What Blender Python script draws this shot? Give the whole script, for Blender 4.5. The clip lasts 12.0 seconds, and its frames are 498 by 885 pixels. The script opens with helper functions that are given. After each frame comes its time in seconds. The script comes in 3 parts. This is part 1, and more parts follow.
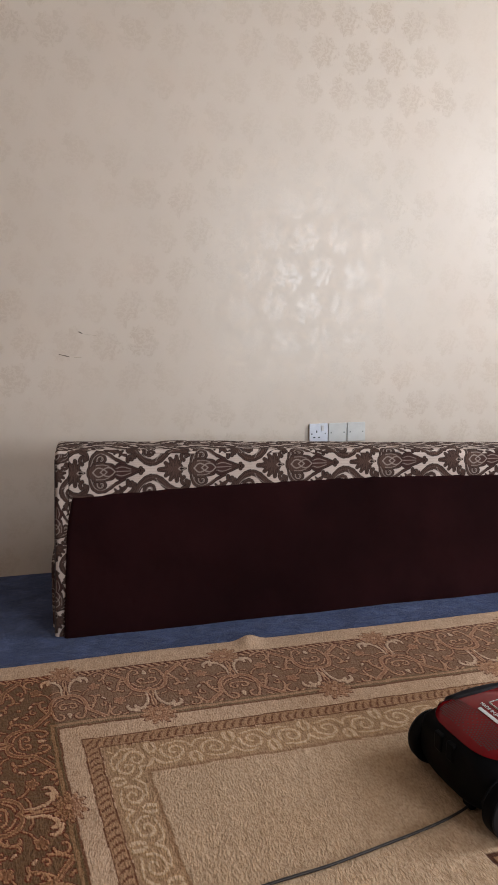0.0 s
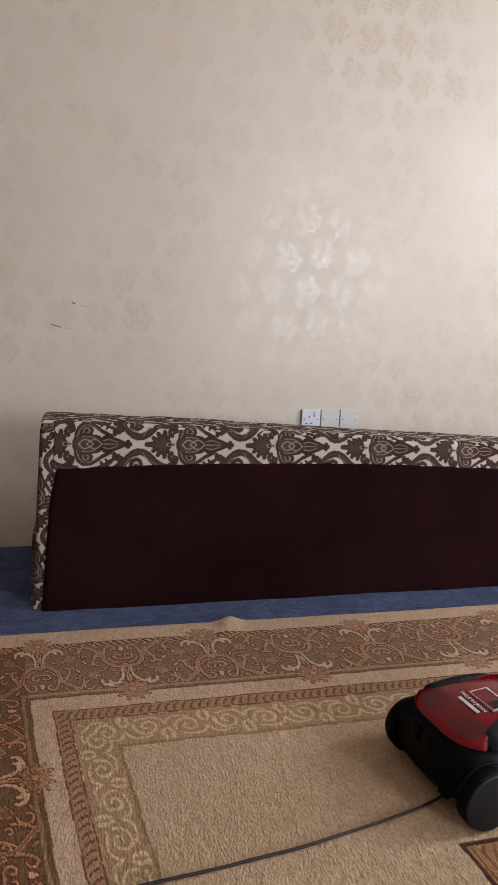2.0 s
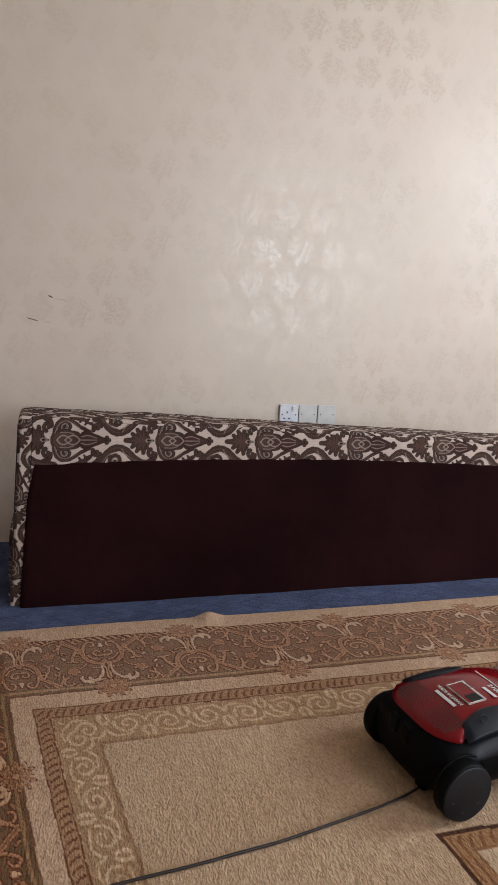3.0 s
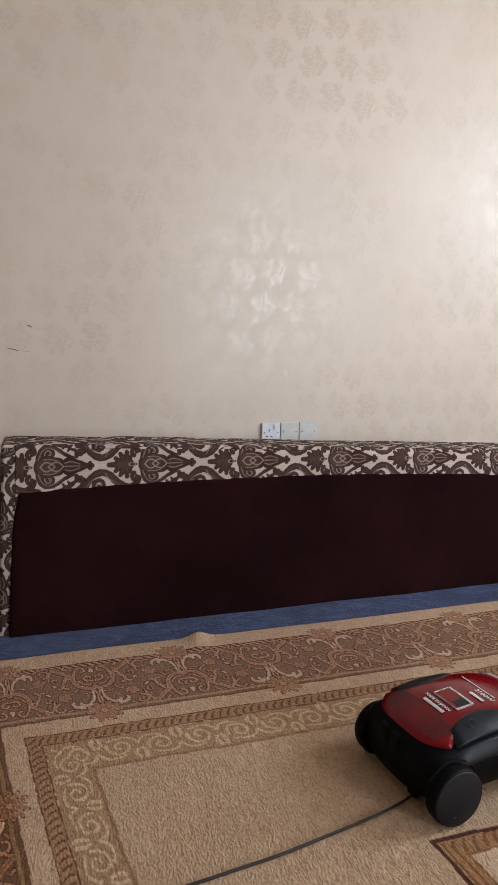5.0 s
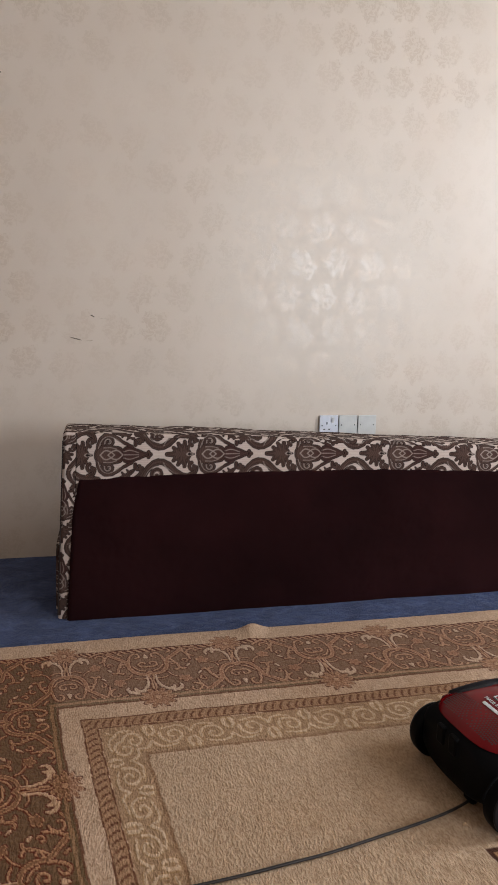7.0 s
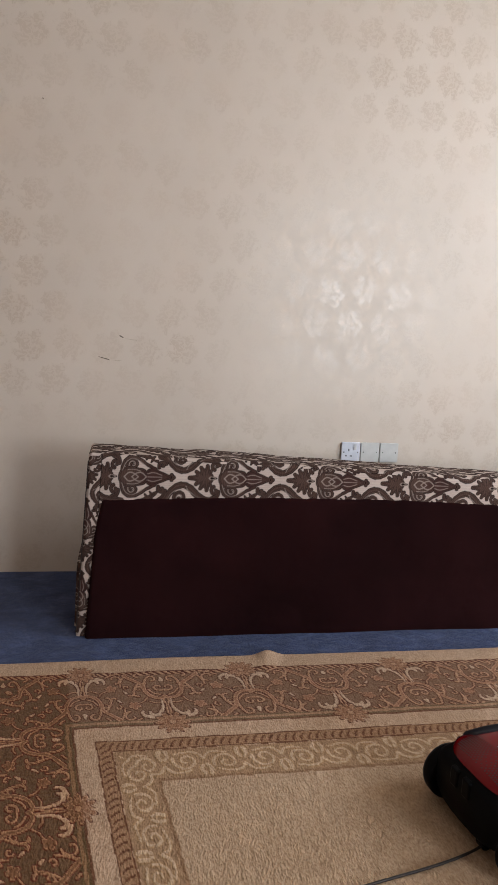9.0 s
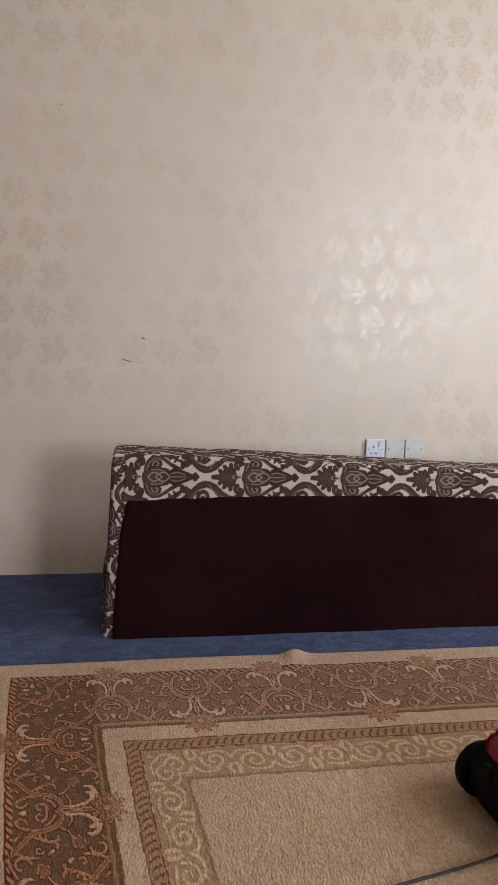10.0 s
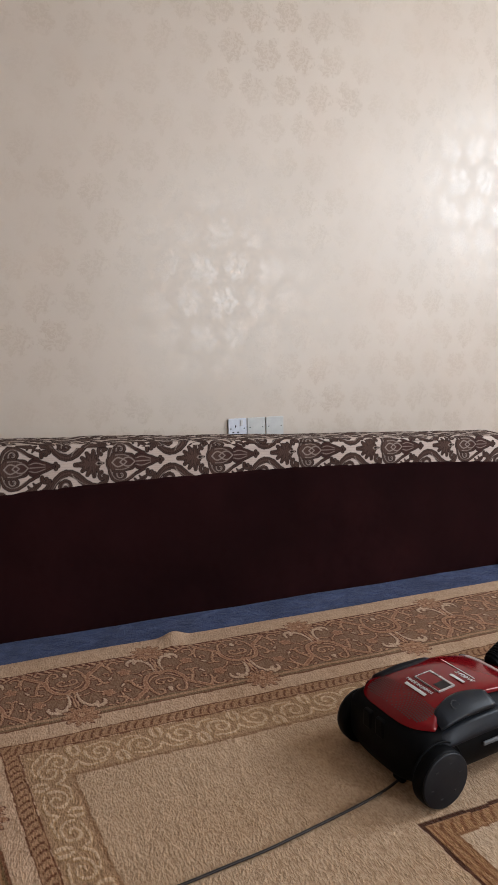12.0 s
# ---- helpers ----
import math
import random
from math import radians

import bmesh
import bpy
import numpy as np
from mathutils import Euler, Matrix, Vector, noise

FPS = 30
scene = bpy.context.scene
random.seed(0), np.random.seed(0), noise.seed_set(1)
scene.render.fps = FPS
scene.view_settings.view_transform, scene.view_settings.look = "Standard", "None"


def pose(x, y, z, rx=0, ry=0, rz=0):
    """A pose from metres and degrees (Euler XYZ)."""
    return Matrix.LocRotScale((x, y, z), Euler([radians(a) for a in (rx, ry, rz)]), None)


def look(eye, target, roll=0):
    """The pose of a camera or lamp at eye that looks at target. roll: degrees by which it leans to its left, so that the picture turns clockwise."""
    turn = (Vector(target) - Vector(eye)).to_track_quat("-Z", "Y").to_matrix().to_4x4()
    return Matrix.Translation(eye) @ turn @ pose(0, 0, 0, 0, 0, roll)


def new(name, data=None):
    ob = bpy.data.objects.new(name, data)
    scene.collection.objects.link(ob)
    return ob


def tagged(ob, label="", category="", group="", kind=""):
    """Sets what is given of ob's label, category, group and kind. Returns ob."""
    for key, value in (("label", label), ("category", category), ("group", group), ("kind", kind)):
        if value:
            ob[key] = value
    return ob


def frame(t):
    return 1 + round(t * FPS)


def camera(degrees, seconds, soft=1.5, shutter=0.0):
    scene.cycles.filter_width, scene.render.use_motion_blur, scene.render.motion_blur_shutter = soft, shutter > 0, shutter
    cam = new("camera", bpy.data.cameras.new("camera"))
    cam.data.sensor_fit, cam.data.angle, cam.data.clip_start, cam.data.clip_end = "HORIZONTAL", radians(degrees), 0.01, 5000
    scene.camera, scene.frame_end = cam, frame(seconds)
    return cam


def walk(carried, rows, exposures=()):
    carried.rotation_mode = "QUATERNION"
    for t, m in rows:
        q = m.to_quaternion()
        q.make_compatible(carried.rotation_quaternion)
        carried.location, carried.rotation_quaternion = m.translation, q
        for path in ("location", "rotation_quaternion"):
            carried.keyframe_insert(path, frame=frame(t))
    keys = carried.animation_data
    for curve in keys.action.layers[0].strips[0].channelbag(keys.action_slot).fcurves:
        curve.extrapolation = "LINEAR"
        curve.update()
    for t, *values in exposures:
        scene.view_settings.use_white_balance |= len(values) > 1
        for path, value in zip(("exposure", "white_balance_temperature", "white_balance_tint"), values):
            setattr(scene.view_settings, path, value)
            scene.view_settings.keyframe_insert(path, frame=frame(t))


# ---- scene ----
cam = camera(40.89, 12.0, soft=1.1)
# seconds, eye (x, y, z), yaw, pitch, roll
PATH = [
    (0.0, -0.001, 0.500, 0.974, -13.36, -9.41, 0.43),
    (0.5, -0.009, 0.539, 0.905, -12.23, -9.84, -0.50),
    (1.0, -0.014, 0.500, 0.953, -11.63, -7.82, -0.56),
    (1.5, -0.022, 0.507, 0.939, -4.32, -7.20, -1.90),
    (2.0, 0.013, 0.528, 0.929, -13.53, -10.12, -2.55),
    (2.5, 0.002, 0.523, 0.945, -15.24, -10.50, -3.05),
    (2.7, -0.005, 0.528, 0.945, -15.43, -10.70, -3.56),
    (4.3, 0.030, 0.521, 0.933, -17.50, -11.00, 2.05),
    (4.5, 0.015, 0.507, 0.955, -17.63, -10.50, 0.14),
    (5.0, 0.007, 0.498, 0.945, -17.14, -8.97, -0.76),
    (5.5, -0.002, 0.493, 0.956, -16.55, -9.55, -1.35),
    (6.0, -0.021, 0.489, 0.961, -13.00, -9.04, -3.10),
    (6.5, -0.005, 0.506, 0.939, -15.88, -9.48, -3.42),
    (7.0, 0.004, 0.513, 0.942, -12.25, -9.73, -1.20),
    (7.5, 0.003, 0.535, 0.939, -9.13, -9.11, -3.37),
    (7.7, -0.001, 0.513, 0.974, -9.31, -8.40, -4.45),
    (9.5, -0.012, 0.503, 0.986, -10.14, -8.74, -2.39),
    (10.0, -0.001, 0.508, 0.970, -8.26, -8.48, -1.63),
    (10.5, 0.007, 0.479, 0.994, -9.89, -7.45, -1.27),
    (11.0, 0.001, 0.481, 0.979, -9.75, -8.05, -0.64),
    (11.5, 0.000, 0.490, 0.942, -16.40, -6.90, 1.60),
    (12.0, -0.010, 0.521, 0.917, -20.71, -8.80, 0.77),
]
walk(cam, [(t, pose(x, y, z, 90 + pitch, roll, yaw)) for t, x, y, z, yaw, pitch, roll in PATH], exposures=[(0.0, 0.04), (1.0, 0.04), (1.5, 0.09), (2.0, 0.01), (2.5, -0.02), (4.5, -0.04), (5.5, -0.02), (6.0, 0.04), (6.5, 0.0), (7.5, 0.08), (9.5, 0.03), (10.0, 0.07), (11.0, 0.0), (12.0, -0.10)])

# ---- world and light ----
world = bpy.data.worlds.new("sky")
scene.world = world
world.use_nodes = True
wn = world.node_tree.nodes
sky = wn.new("ShaderNodeTexSky")
sky.sky_type, sky.sun_disc = "NISHITA", False
sky.sun_elevation, sky.sun_rotation = radians(50), radians(20)
world.node_tree.links.new(sky.outputs[0], wn["Background"].inputs[0])
wn["Background"].inputs[1].default_value = 0.12


def window_light(name, m, w, h, watts, colour):
    """Daylight that enters through a window's opening."""
    lamp = bpy.data.lights.new(name, "AREA")
    lamp.shape, lamp.size, lamp.size_y, lamp.energy, lamp.color = "RECTANGLE", w, h, watts, colour
    ob = new(name, lamp)
    ob.matrix_world = m
    return ob


window_light("daylight_south", look((3.08, -2.97, 1.66), (1.2, 3.0, 1.60)), 1.2, 1.60, 152, (0.855, 0.92, 1.0))
window_light("daylight_east", look((3.87, 1.25, 2.02), (0.0, 0.95, 0.7)), 0.95, 1.15, 98, (0.81, 0.90, 1.0))

# ---- materials ----


class Mat:
    """A node material with a few shorthands."""

    def __init__(self, name, rough=0.8, metal=0.0, spec=0.5, sheen=0.0):
        self.m = bpy.data.materials.new(name)
        self.m.use_nodes = True
        self.t = self.m.node_tree
        self.b = self.t.nodes["Principled BSDF"]
        self.b.inputs["Roughness"].default_value = rough
        self.b.inputs["Metallic"].default_value = metal
        self.b.inputs["Specular IOR Level"].default_value = spec
        self.b.inputs["Sheen Weight"].default_value = sheen

    def put(self, socket, value):
        if isinstance(value, bpy.types.NodeSocket):
            self.t.links.new(value, socket)
        elif isinstance(value, (tuple, list)) and len(value) == 3 and socket.type == "RGBA":
            socket.default_value = (*value, 1)
        else:
            socket.default_value = value

    def coords(self, kind="Object", scale=None):
        out = self.t.nodes.new("ShaderNodeTexCoord").outputs[kind]
        if scale:
            n = self.t.nodes.new("ShaderNodeMapping")
            self.put(n.inputs["Vector"], out)
            n.inputs["Scale"].default_value = scale
            out = n.outputs[0]
        return out

    def noise(self, scale, detail=3, vec=None, rough=0.55, distort=0.0):
        n = self.t.nodes.new("ShaderNodeTexNoise")
        self.put(n.inputs["Vector"], vec or self.coords())
        n.inputs["Scale"].default_value, n.inputs["Detail"].default_value = scale, detail
        n.inputs["Roughness"].default_value, n.inputs["Distortion"].default_value = rough, distort
        return n.outputs[0]

    def math(self, op, a, b=0.0, c=0.0, clamp=False):
        n = self.t.nodes.new("ShaderNodeMath")
        n.operation, n.use_clamp = op, clamp
        for i, v in enumerate((a, b, c)):
            self.put(n.inputs[i], v)
        return n.outputs[0]

    def span(self, v, lo, hi, to_lo=0.0, to_hi=1.0):
        n = self.t.nodes.new("ShaderNodeMapRange")
        for i, x in enumerate((v, lo, hi, to_lo, to_hi)):
            self.put(n.inputs[i], x)
        return n.outputs[0]

    def mix(self, f, a, b, mode="MIX"):
        n = self.t.nodes.new("ShaderNodeMix")
        n.data_type, n.blend_type = "RGBA", mode
        self.put(n.inputs[0], f)
        self.put(n.inputs[6], a)
        self.put(n.inputs[7], b)
        return n.outputs[2]

    def attribute(self, name):
        n = self.t.nodes.new("ShaderNodeAttribute")
        n.attribute_name = name
        return n.outputs["Color"]

    def colour(self, v):
        self.put(self.b.inputs["Base Color"], v)
        return self

    def rough(self, v):
        self.put(self.b.inputs["Roughness"], v)
        return self

    def bump(self, h, depth, strength=1.0):
        n = self.t.nodes.new("ShaderNodeBump")
        n.inputs["Distance"].default_value, n.inputs["Strength"].default_value = depth, strength
        self.put(n.inputs["Height"], h)
        self.put(self.b.inputs["Normal"], n.outputs[0])
        return self


def plain(name, col, rough=0.5, vary=0.15, scale=20.0, metal=0.0, spec=0.5, bump=0.0):
    """A plain surface with uneven colour and roughness."""
    k = Mat(name, rough, metal, spec)
    n = k.noise(scale, 5)
    k.colour(k.mix(k.span(n, 0.3, 0.7), tuple(c * (1 - vary) for c in col), tuple(min(1, c * (1 + vary)) for c in col)))
    k.rough(k.span(k.noise(scale * 0.4, 4), 0.3, 0.7, max(0.02, rough - 0.08), min(1, rough + 0.08)))
    if bump:
        k.bump(k.noise(scale * 12, 3), bump)
    return k.m


def wallpaper():
    """Cream paper with rows of pearly embossed flower heads."""
    k = Mat("wallpaper", 0.45, spec=0.5)
    pitch, row = 0.150, 0.143
    sep = k.t.nodes.new("ShaderNodeSeparateXYZ")
    k.put(sep.inputs[0], k.coords())
    x, z = k.math("DIVIDE", sep.outputs[0], pitch), k.math("DIVIDE", sep.outputs[2], row)
    half = k.math("FLOOR", k.math("MULTIPLY", x, 2.0))
    z = k.math("ADD", z, k.math("MULTIPLY", k.math("SINE", k.math("MULTIPLY", half, 1.9)), 0.10))
    r = k.math("FLOOR", z)
    odd = k.math("FLOORED_MODULO", r, 2.0)
    x = k.math("ADD", x, k.math("MULTIPLY", odd, 0.5))
    x = k.math("ADD", x, k.math("MULTIPLY", k.math("SINE", k.math("MULTIPLY", r, 2.4)), 0.08))
    col = k.math("FLOOR", x)
    lx = k.math("MULTIPLY", k.math("SUBTRACT", k.math("SUBTRACT", x, col), 0.5), pitch)
    lz = k.math("MULTIPLY", k.math("SUBTRACT", k.math("SUBTRACT", z, r), 0.5), row)
    kind = k.math("FLOORED_MODULO", k.math("ADD", col, r), 2.0)
    join = k.t.nodes.new("ShaderNodeCombineXYZ")
    flip = k.math("SUBTRACT", 1.0, k.math("MULTIPLY", kind, 2.0))
    k.put(join.inputs[0], k.math("MULTIPLY", lx, flip))
    k.put(join.inputs[1], lz)
    k.put(join.inputs[2], k.math("MULTIPLY", kind, 0.37))
    local = join.outputs[0]
    rad = k.math("SQRT", k.math("ADD", k.math("MULTIPLY", lx, lx), k.math("MULTIPLY", lz, lz)))
    ragged = k.math("ADD", rad, k.math("MULTIPLY", k.math("SUBTRACT", k.noise(34, 3, local), 0.5), 0.13))
    disc = k.span(ragged, 0.063, 0.047)
    leafy = k.noise(44, 2, local, 0.5, 1.0)
    vein = k.span(k.math("ABSOLUTE", k.math("SUBTRACT", leafy, 0.5)), 0.02, 0.085)
    flower = k.math("MULTIPLY", disc, vein)
    soft = k.noise(2.2, 4)
    fade = k.span(k.noise(1.7, 3, k.coords(scale=(1.0, 1.0, 1.3))), 0.38, 0.62, 0.12, 1.0)
    ground = k.mix(k.span(soft, 0.3, 0.7), (0.546, 0.459, 0.382), (0.598, 0.507, 0.427))
    ground = k.mix(k.span(k.noise(240, 2), 0.35, 0.65, 0.0, 0.12), ground, (0.5, 0.41, 0.32))
    ground = k.mix(k.span(k.noise(3.4, 3), 0.5, 0.75, 0.0, 0.28), ground, (0.57, 0.44, 0.345))
    tint = k.mix(k.span(k.noise(1.1, 2), 0.45, 0.7, 0.0, 0.5), (0.38, 0.290, 0.205), (0.42, 0.280, 0.195))
    k.colour(k.mix(k.math("MULTIPLY", k.math("MULTIPLY", k.math("MAXIMUM", k.math("MULTIPLY", disc, 0.35), flower), fade), 0.36), ground, tint))
    k.rough(k.span(flower, 0.0, 1.0, 0.50, 0.325))
    k.put(k.b.inputs["Specular IOR Level"], k.span(flower, 0.0, 1.0, 0.80, 0.65))
    grain = k.math("MULTIPLY", k.noise(420, 2), 0.12)
    swell = k.math("MULTIPLY", k.noise(5, 2), 1.0)
    k.bump(k.math("ADD", k.math("ADD", k.math("MULTIPLY", flower, 0.8), grain), swell), 0.00008)
    return k.m


def carpet():
    """Worn blue cut-pile carpet with brushed lighter and darker strokes."""
    k = Mat("blue_carpet", 0.95, spec=0.15, sheen=0.1)
    a = k.noise(7, 5, k.coords(scale=(1.0, 1.3, 1.0)), distort=1.2)
    b = k.noise(26, 5, k.coords(scale=(1.0, 1.2, 1.0)), 0.65, 0.8)
    c = k.noise(300, 2)
    base = k.mix(k.span(a, 0.38, 0.62), (0.021, 0.034, 0.098), (0.062, 0.090, 0.205))
    base = k.mix(k.span(b, 0.42, 0.62, 0.0, 0.62), base, (0.022, 0.032, 0.080))
    base = k.mix(k.span(b, 0.44, 0.34, 0.0, 0.45), base, (0.105, 0.130, 0.225))
    base = k.mix(k.span(c, 0.3, 0.7, 0.0, 0.45), base, (0.060, 0.080, 0.165))
    k.colour(base)
    k.bump(k.math("ADD", c, k.math("MULTIPLY", b, 2.5)), 0.005)
    return k.m


def rug_pile():
    """Woven colours from the rug's own design, broken up by the pile."""
    k = Mat("rug_pile", 0.95, spec=0.08, sheen=0.05)
    pile = k.noise(250, 2, k.coords(scale=(1.0, 0.45, 1.0)), distort=0.3)
    tuft = k.noise(70, 3, k.coords(scale=(1.0, 0.5, 1.0)), distort=0.3)
    stain = k.noise(4.2, 4)
    col = k.attribute("design")
    # light on tuft crowns and shade between them, put into the colour
    col = k.mix(k.span(pile, 0.38, 0.60, 0.55, 0.0), col, k.mix(1.0, col, (0.56, 0.47, 0.40), "MULTIPLY"))
    col = k.mix(k.span(tuft, 0.5, 0.70, 0.0, 0.45), col, k.mix(1.0, col, (1.28, 1.29, 1.30), "MULTIPLY"))
    col = k.mix(k.span(tuft, 0.46, 0.32, 0.0, 0.35), col, k.mix(1.0, col, (0.74, 0.68, 0.62), "MULTIPLY"))
    col = k.mix(k.span(stain, 0.45, 0.72, 0.0, 0.4), col, k.mix(1.0, col, (0.78, 0.70, 0.60), "MULTIPLY"))
    k.colour(col)
    k.bump(k.math("ADD", pile, k.math("MULTIPLY", tuft, 1.0)), 0.0036)
    return k.m


def printed_fabric():
    k = Mat("printed_upholstery", 0.9, spec=0.08)
    weave = k.noise(520, 2)
    col = k.attribute("design")
    col = k.mix(k.span(weave, 0.35, 0.7, 0.3, 0.0), col, k.mix(1.0, col, (0.6, 0.58, 0.56), "MULTIPLY"))
    col = k.mix(k.span(k.noise(6, 4), 0.5, 0.75, 0.0, 0.3), col, k.mix(1.0, col, (0.82, 0.75, 0.7), "MULTIPLY"))
    k.colour(col)
    k.bump(k.math("ADD", k.math("MULTIPLY", weave, 0.4), k.math("MULTIPLY", k.noise(14, 3), 6.0)), 0.0014)
    return k.m


def base_cloth():
    k = Mat("dark_base_cloth", 0.95, spec=0.04)
    w = k.noise(600, 2)
    k.colour(k.mix(k.span(k.noise(3, 4), 0.35, 0.7), (0.0105, 0.0031, 0.0034), (0.0185, 0.0052, 0.0056)))
    k.bump(k.math("ADD", k.math("MULTIPLY", w, 0.3), k.math("MULTIPLY", k.noise(7, 3), 5.0)), 0.0016)
    return k.m


WALLPAPER, CARPET, RUG_PILE, FABRIC, CLOTH = wallpaper(), carpet(), rug_pile(), printed_fabric(), base_cloth()
CREAM_PAINT = plain("cream_wall_paint", (0.67, 0.53, 0.405), 0.6, 0.05, 6)
CEILING_PAINT = plain("ceiling_paint", (0.80, 0.745, 0.66), 0.8, 0.04, 5)
PLATE_WHITE = plain("white_plastic", (0.60, 0.61, 0.67), 0.35, 0.05, 40)
PLATE_IVORY = plain("ivory_plastic", (0.53, 0.52, 0.50), 0.38, 0.06, 40)
HOLE = plain("dark_hole", (0.012, 0.012, 0.014), 0.7)
PIPING = plain("dark_piping", (0.035, 0.022, 0.02), 0.85, 0.3, 60)
VAC_BLACK = plain("black_plastic", (0.0018, 0.0018, 0.0024), 0.5, 0.25, 30, spec=0.08, bump=0.0002)
VAC_GREY = plain("dark_grey_plastic", (0.0065, 0.008, 0.0125), 0.42, 0.2, 25, spec=0.24, bump=0.0003)
VAC_WHEEL = plain("grey_wheel_plastic", (0.0044, 0.0054, 0.0085), 0.5, 0.2, 25, spec=0.3)
VAC_RED = plain("red_plastic", (0.150, 0.0026, 0.0050), 0.15, 0.10, 18, spec=0.26)
VAC_RED_DARK = plain("dark_red_mesh", (0.02, 0.0015, 0.002), 0.6, 0.3, 60)
VAC_SILVER = plain("silver_trim", (0.55, 0.55, 0.56), 0.3, 0.08, 40, metal=0.7)
VAC_LIGHT = plain("light_grey_marking", (0.55, 0.53, 0.53), 0.5, 0.1, 40)
VAC_WINDOW = plain("smoked_window", (0.006, 0.005, 0.006), 0.3, 0.1, 40, spec=0.2)
VAC_STRIP = plain("grey_strip", (0.10, 0.105, 0.115), 0.45, 0.15, 40)
CABLE_GREY = plain("grey_cable", (0.022, 0.016, 0.014), 0.5, 0.2, 60, spec=0.3)
SCRATCH = plain("scratched_plaster", (0.13, 0.10, 0.08), 0.9, 0.3, 90)
SCRATCH_PALE = plain("pale_scuff", (0.42, 0.35, 0.27), 0.8, 0.2, 90)

# ---- builders ----


def part(name, bm, material, parent=None, label="", smooth=False):
    """Links a bmesh as one mesh object, under its thing where one is given."""
    me = bpy.data.meshes.new(name)
    bm.to_mesh(me)
    bm.free()
    me.materials.append(material)
    if smooth:
        for p in me.polygons:
            p.use_smooth = True
    ob = new(name, me)
    ob.parent = parent
    if label:
        ob["label"] = label
    return ob


def block(lo, hi, bevel=0.0, segments=2):
    bm = bmesh.new()
    bmesh.ops.create_cube(bm, size=1)
    for v in bm.verts:
        v.co = [lo[i] + (v.co[i] + 0.5) * (hi[i] - lo[i]) for i in range(3)]
    if bevel:
        bmesh.ops.bevel(bm, geom=bm.edges[:], offset=bevel, segments=segments, affect="EDGES", profile=0.5)
    return bm


def disc(radius, depth, sides=32, bevel=0.0, m=Matrix()):
    bm = bmesh.new()
    bmesh.ops.create_cone(bm, cap_ends=True, segments=sides, radius1=radius, radius2=radius, depth=depth)
    if bevel:
        rim = [e for e in bm.edges if abs(e.verts[0].co.z - e.verts[1].co.z) < 1e-6]
        bmesh.ops.bevel(bm, geom=rim, offset=bevel, segments=3, affect="EDGES", profile=0.5)
    bm.transform(m)
    return bm


def tube(points, radius, sides=8):
    """A round tube along smoothed points."""
    pts = [Vector(p) for p in chaikin(points, 3)]
    bm = bmesh.new()
    rings = []
    for i, p in enumerate(pts):
        d = (pts[min(i + 1, len(pts) - 1)] - pts[max(i - 1, 0)]).normalized()
        q = d.to_track_quat("Z", "Y")
        rings.append([bm.verts.new(p + q @ Vector((math.cos(a) * radius, math.sin(a) * radius, 0))) for a in (2 * math.pi * k / sides for k in range(sides))])
    for a, b in zip(rings, rings[1:]):
        for k in range(sides):
            bm.faces.new((a[k], a[(k + 1) % sides], b[(k + 1) % sides], b[k]))
    bm.faces.new(rings[0][::-1])
    bm.faces.new(rings[-1])
    return bm


def chaikin(points, times=2):
    pts = [tuple(p) for p in points]
    for _ in range(times):
        out = [pts[0]]
        for a, b in zip(pts, pts[1:]):
            out.append(tuple(0.75 * i + 0.25 * j for i, j in zip(a, b)))
            out.append(tuple(0.25 * i + 0.75 * j for i, j in zip(a, b)))
        pts = out + [pts[-1]]
    return pts


def curl(cx, cy, r0, r1, a0, a1, n=14):
    """A spiral round a centre, from one radius and angle (degrees) to another."""
    out = []
    for i in range(n + 1):
        f = i / n
        r, a = r0 + (r1 - r0) * f, radians(a0 + (a1 - a0) * f)
        out.append((cx + r * math.cos(a), cy + r * math.sin(a)))
    return out


def stroke(px, py, line, w0, w1=None):
    """Signed distance from points to a tapering stroke along a line."""
    w1 = w0 if w1 is None else w1
    best = np.full(px.shape, 9.0)
    n = len(line) - 1
    for i, (a, b) in enumerate(zip(line, line[1:])):
        dx, dy = b[0] - a[0], b[1] - a[1]
        f = np.clip(((px - a[0]) * dx + (py - a[1]) * dy) / (dx * dx + dy * dy + 1e-12), 0, 1)
        d = np.hypot(px - a[0] - f * dx, py - a[1] - f * dy) - (w0 + (w1 - w0) * (i + f) / n)
        best = np.minimum(best, d)
    return best


def petals(px, py, cx, cy, r, count, depth, turn=0.0):
    """Signed distance (about) to a flower head with lobes."""
    a = np.arctan2(py - cy, px - cx) + turn
    return np.hypot(px - cx, py - cy) - r * (1 - depth + depth * np.abs(np.cos(a * count / 2)))


def ripple(x, y, scale, seed):
    """Cheap smooth unevenness between about -1 and 1."""
    out = np.zeros(np.broadcast(x, y).shape)
    for i in range(4):
        a = seed * 1.7 + i * 2.1
        out = out + np.sin((x * math.cos(a) + y * math.sin(a)) * scale * (1 + 0.7 * i) + seed * 3.1 + i) / (1 + 0.6 * i)
    return out / 2.2


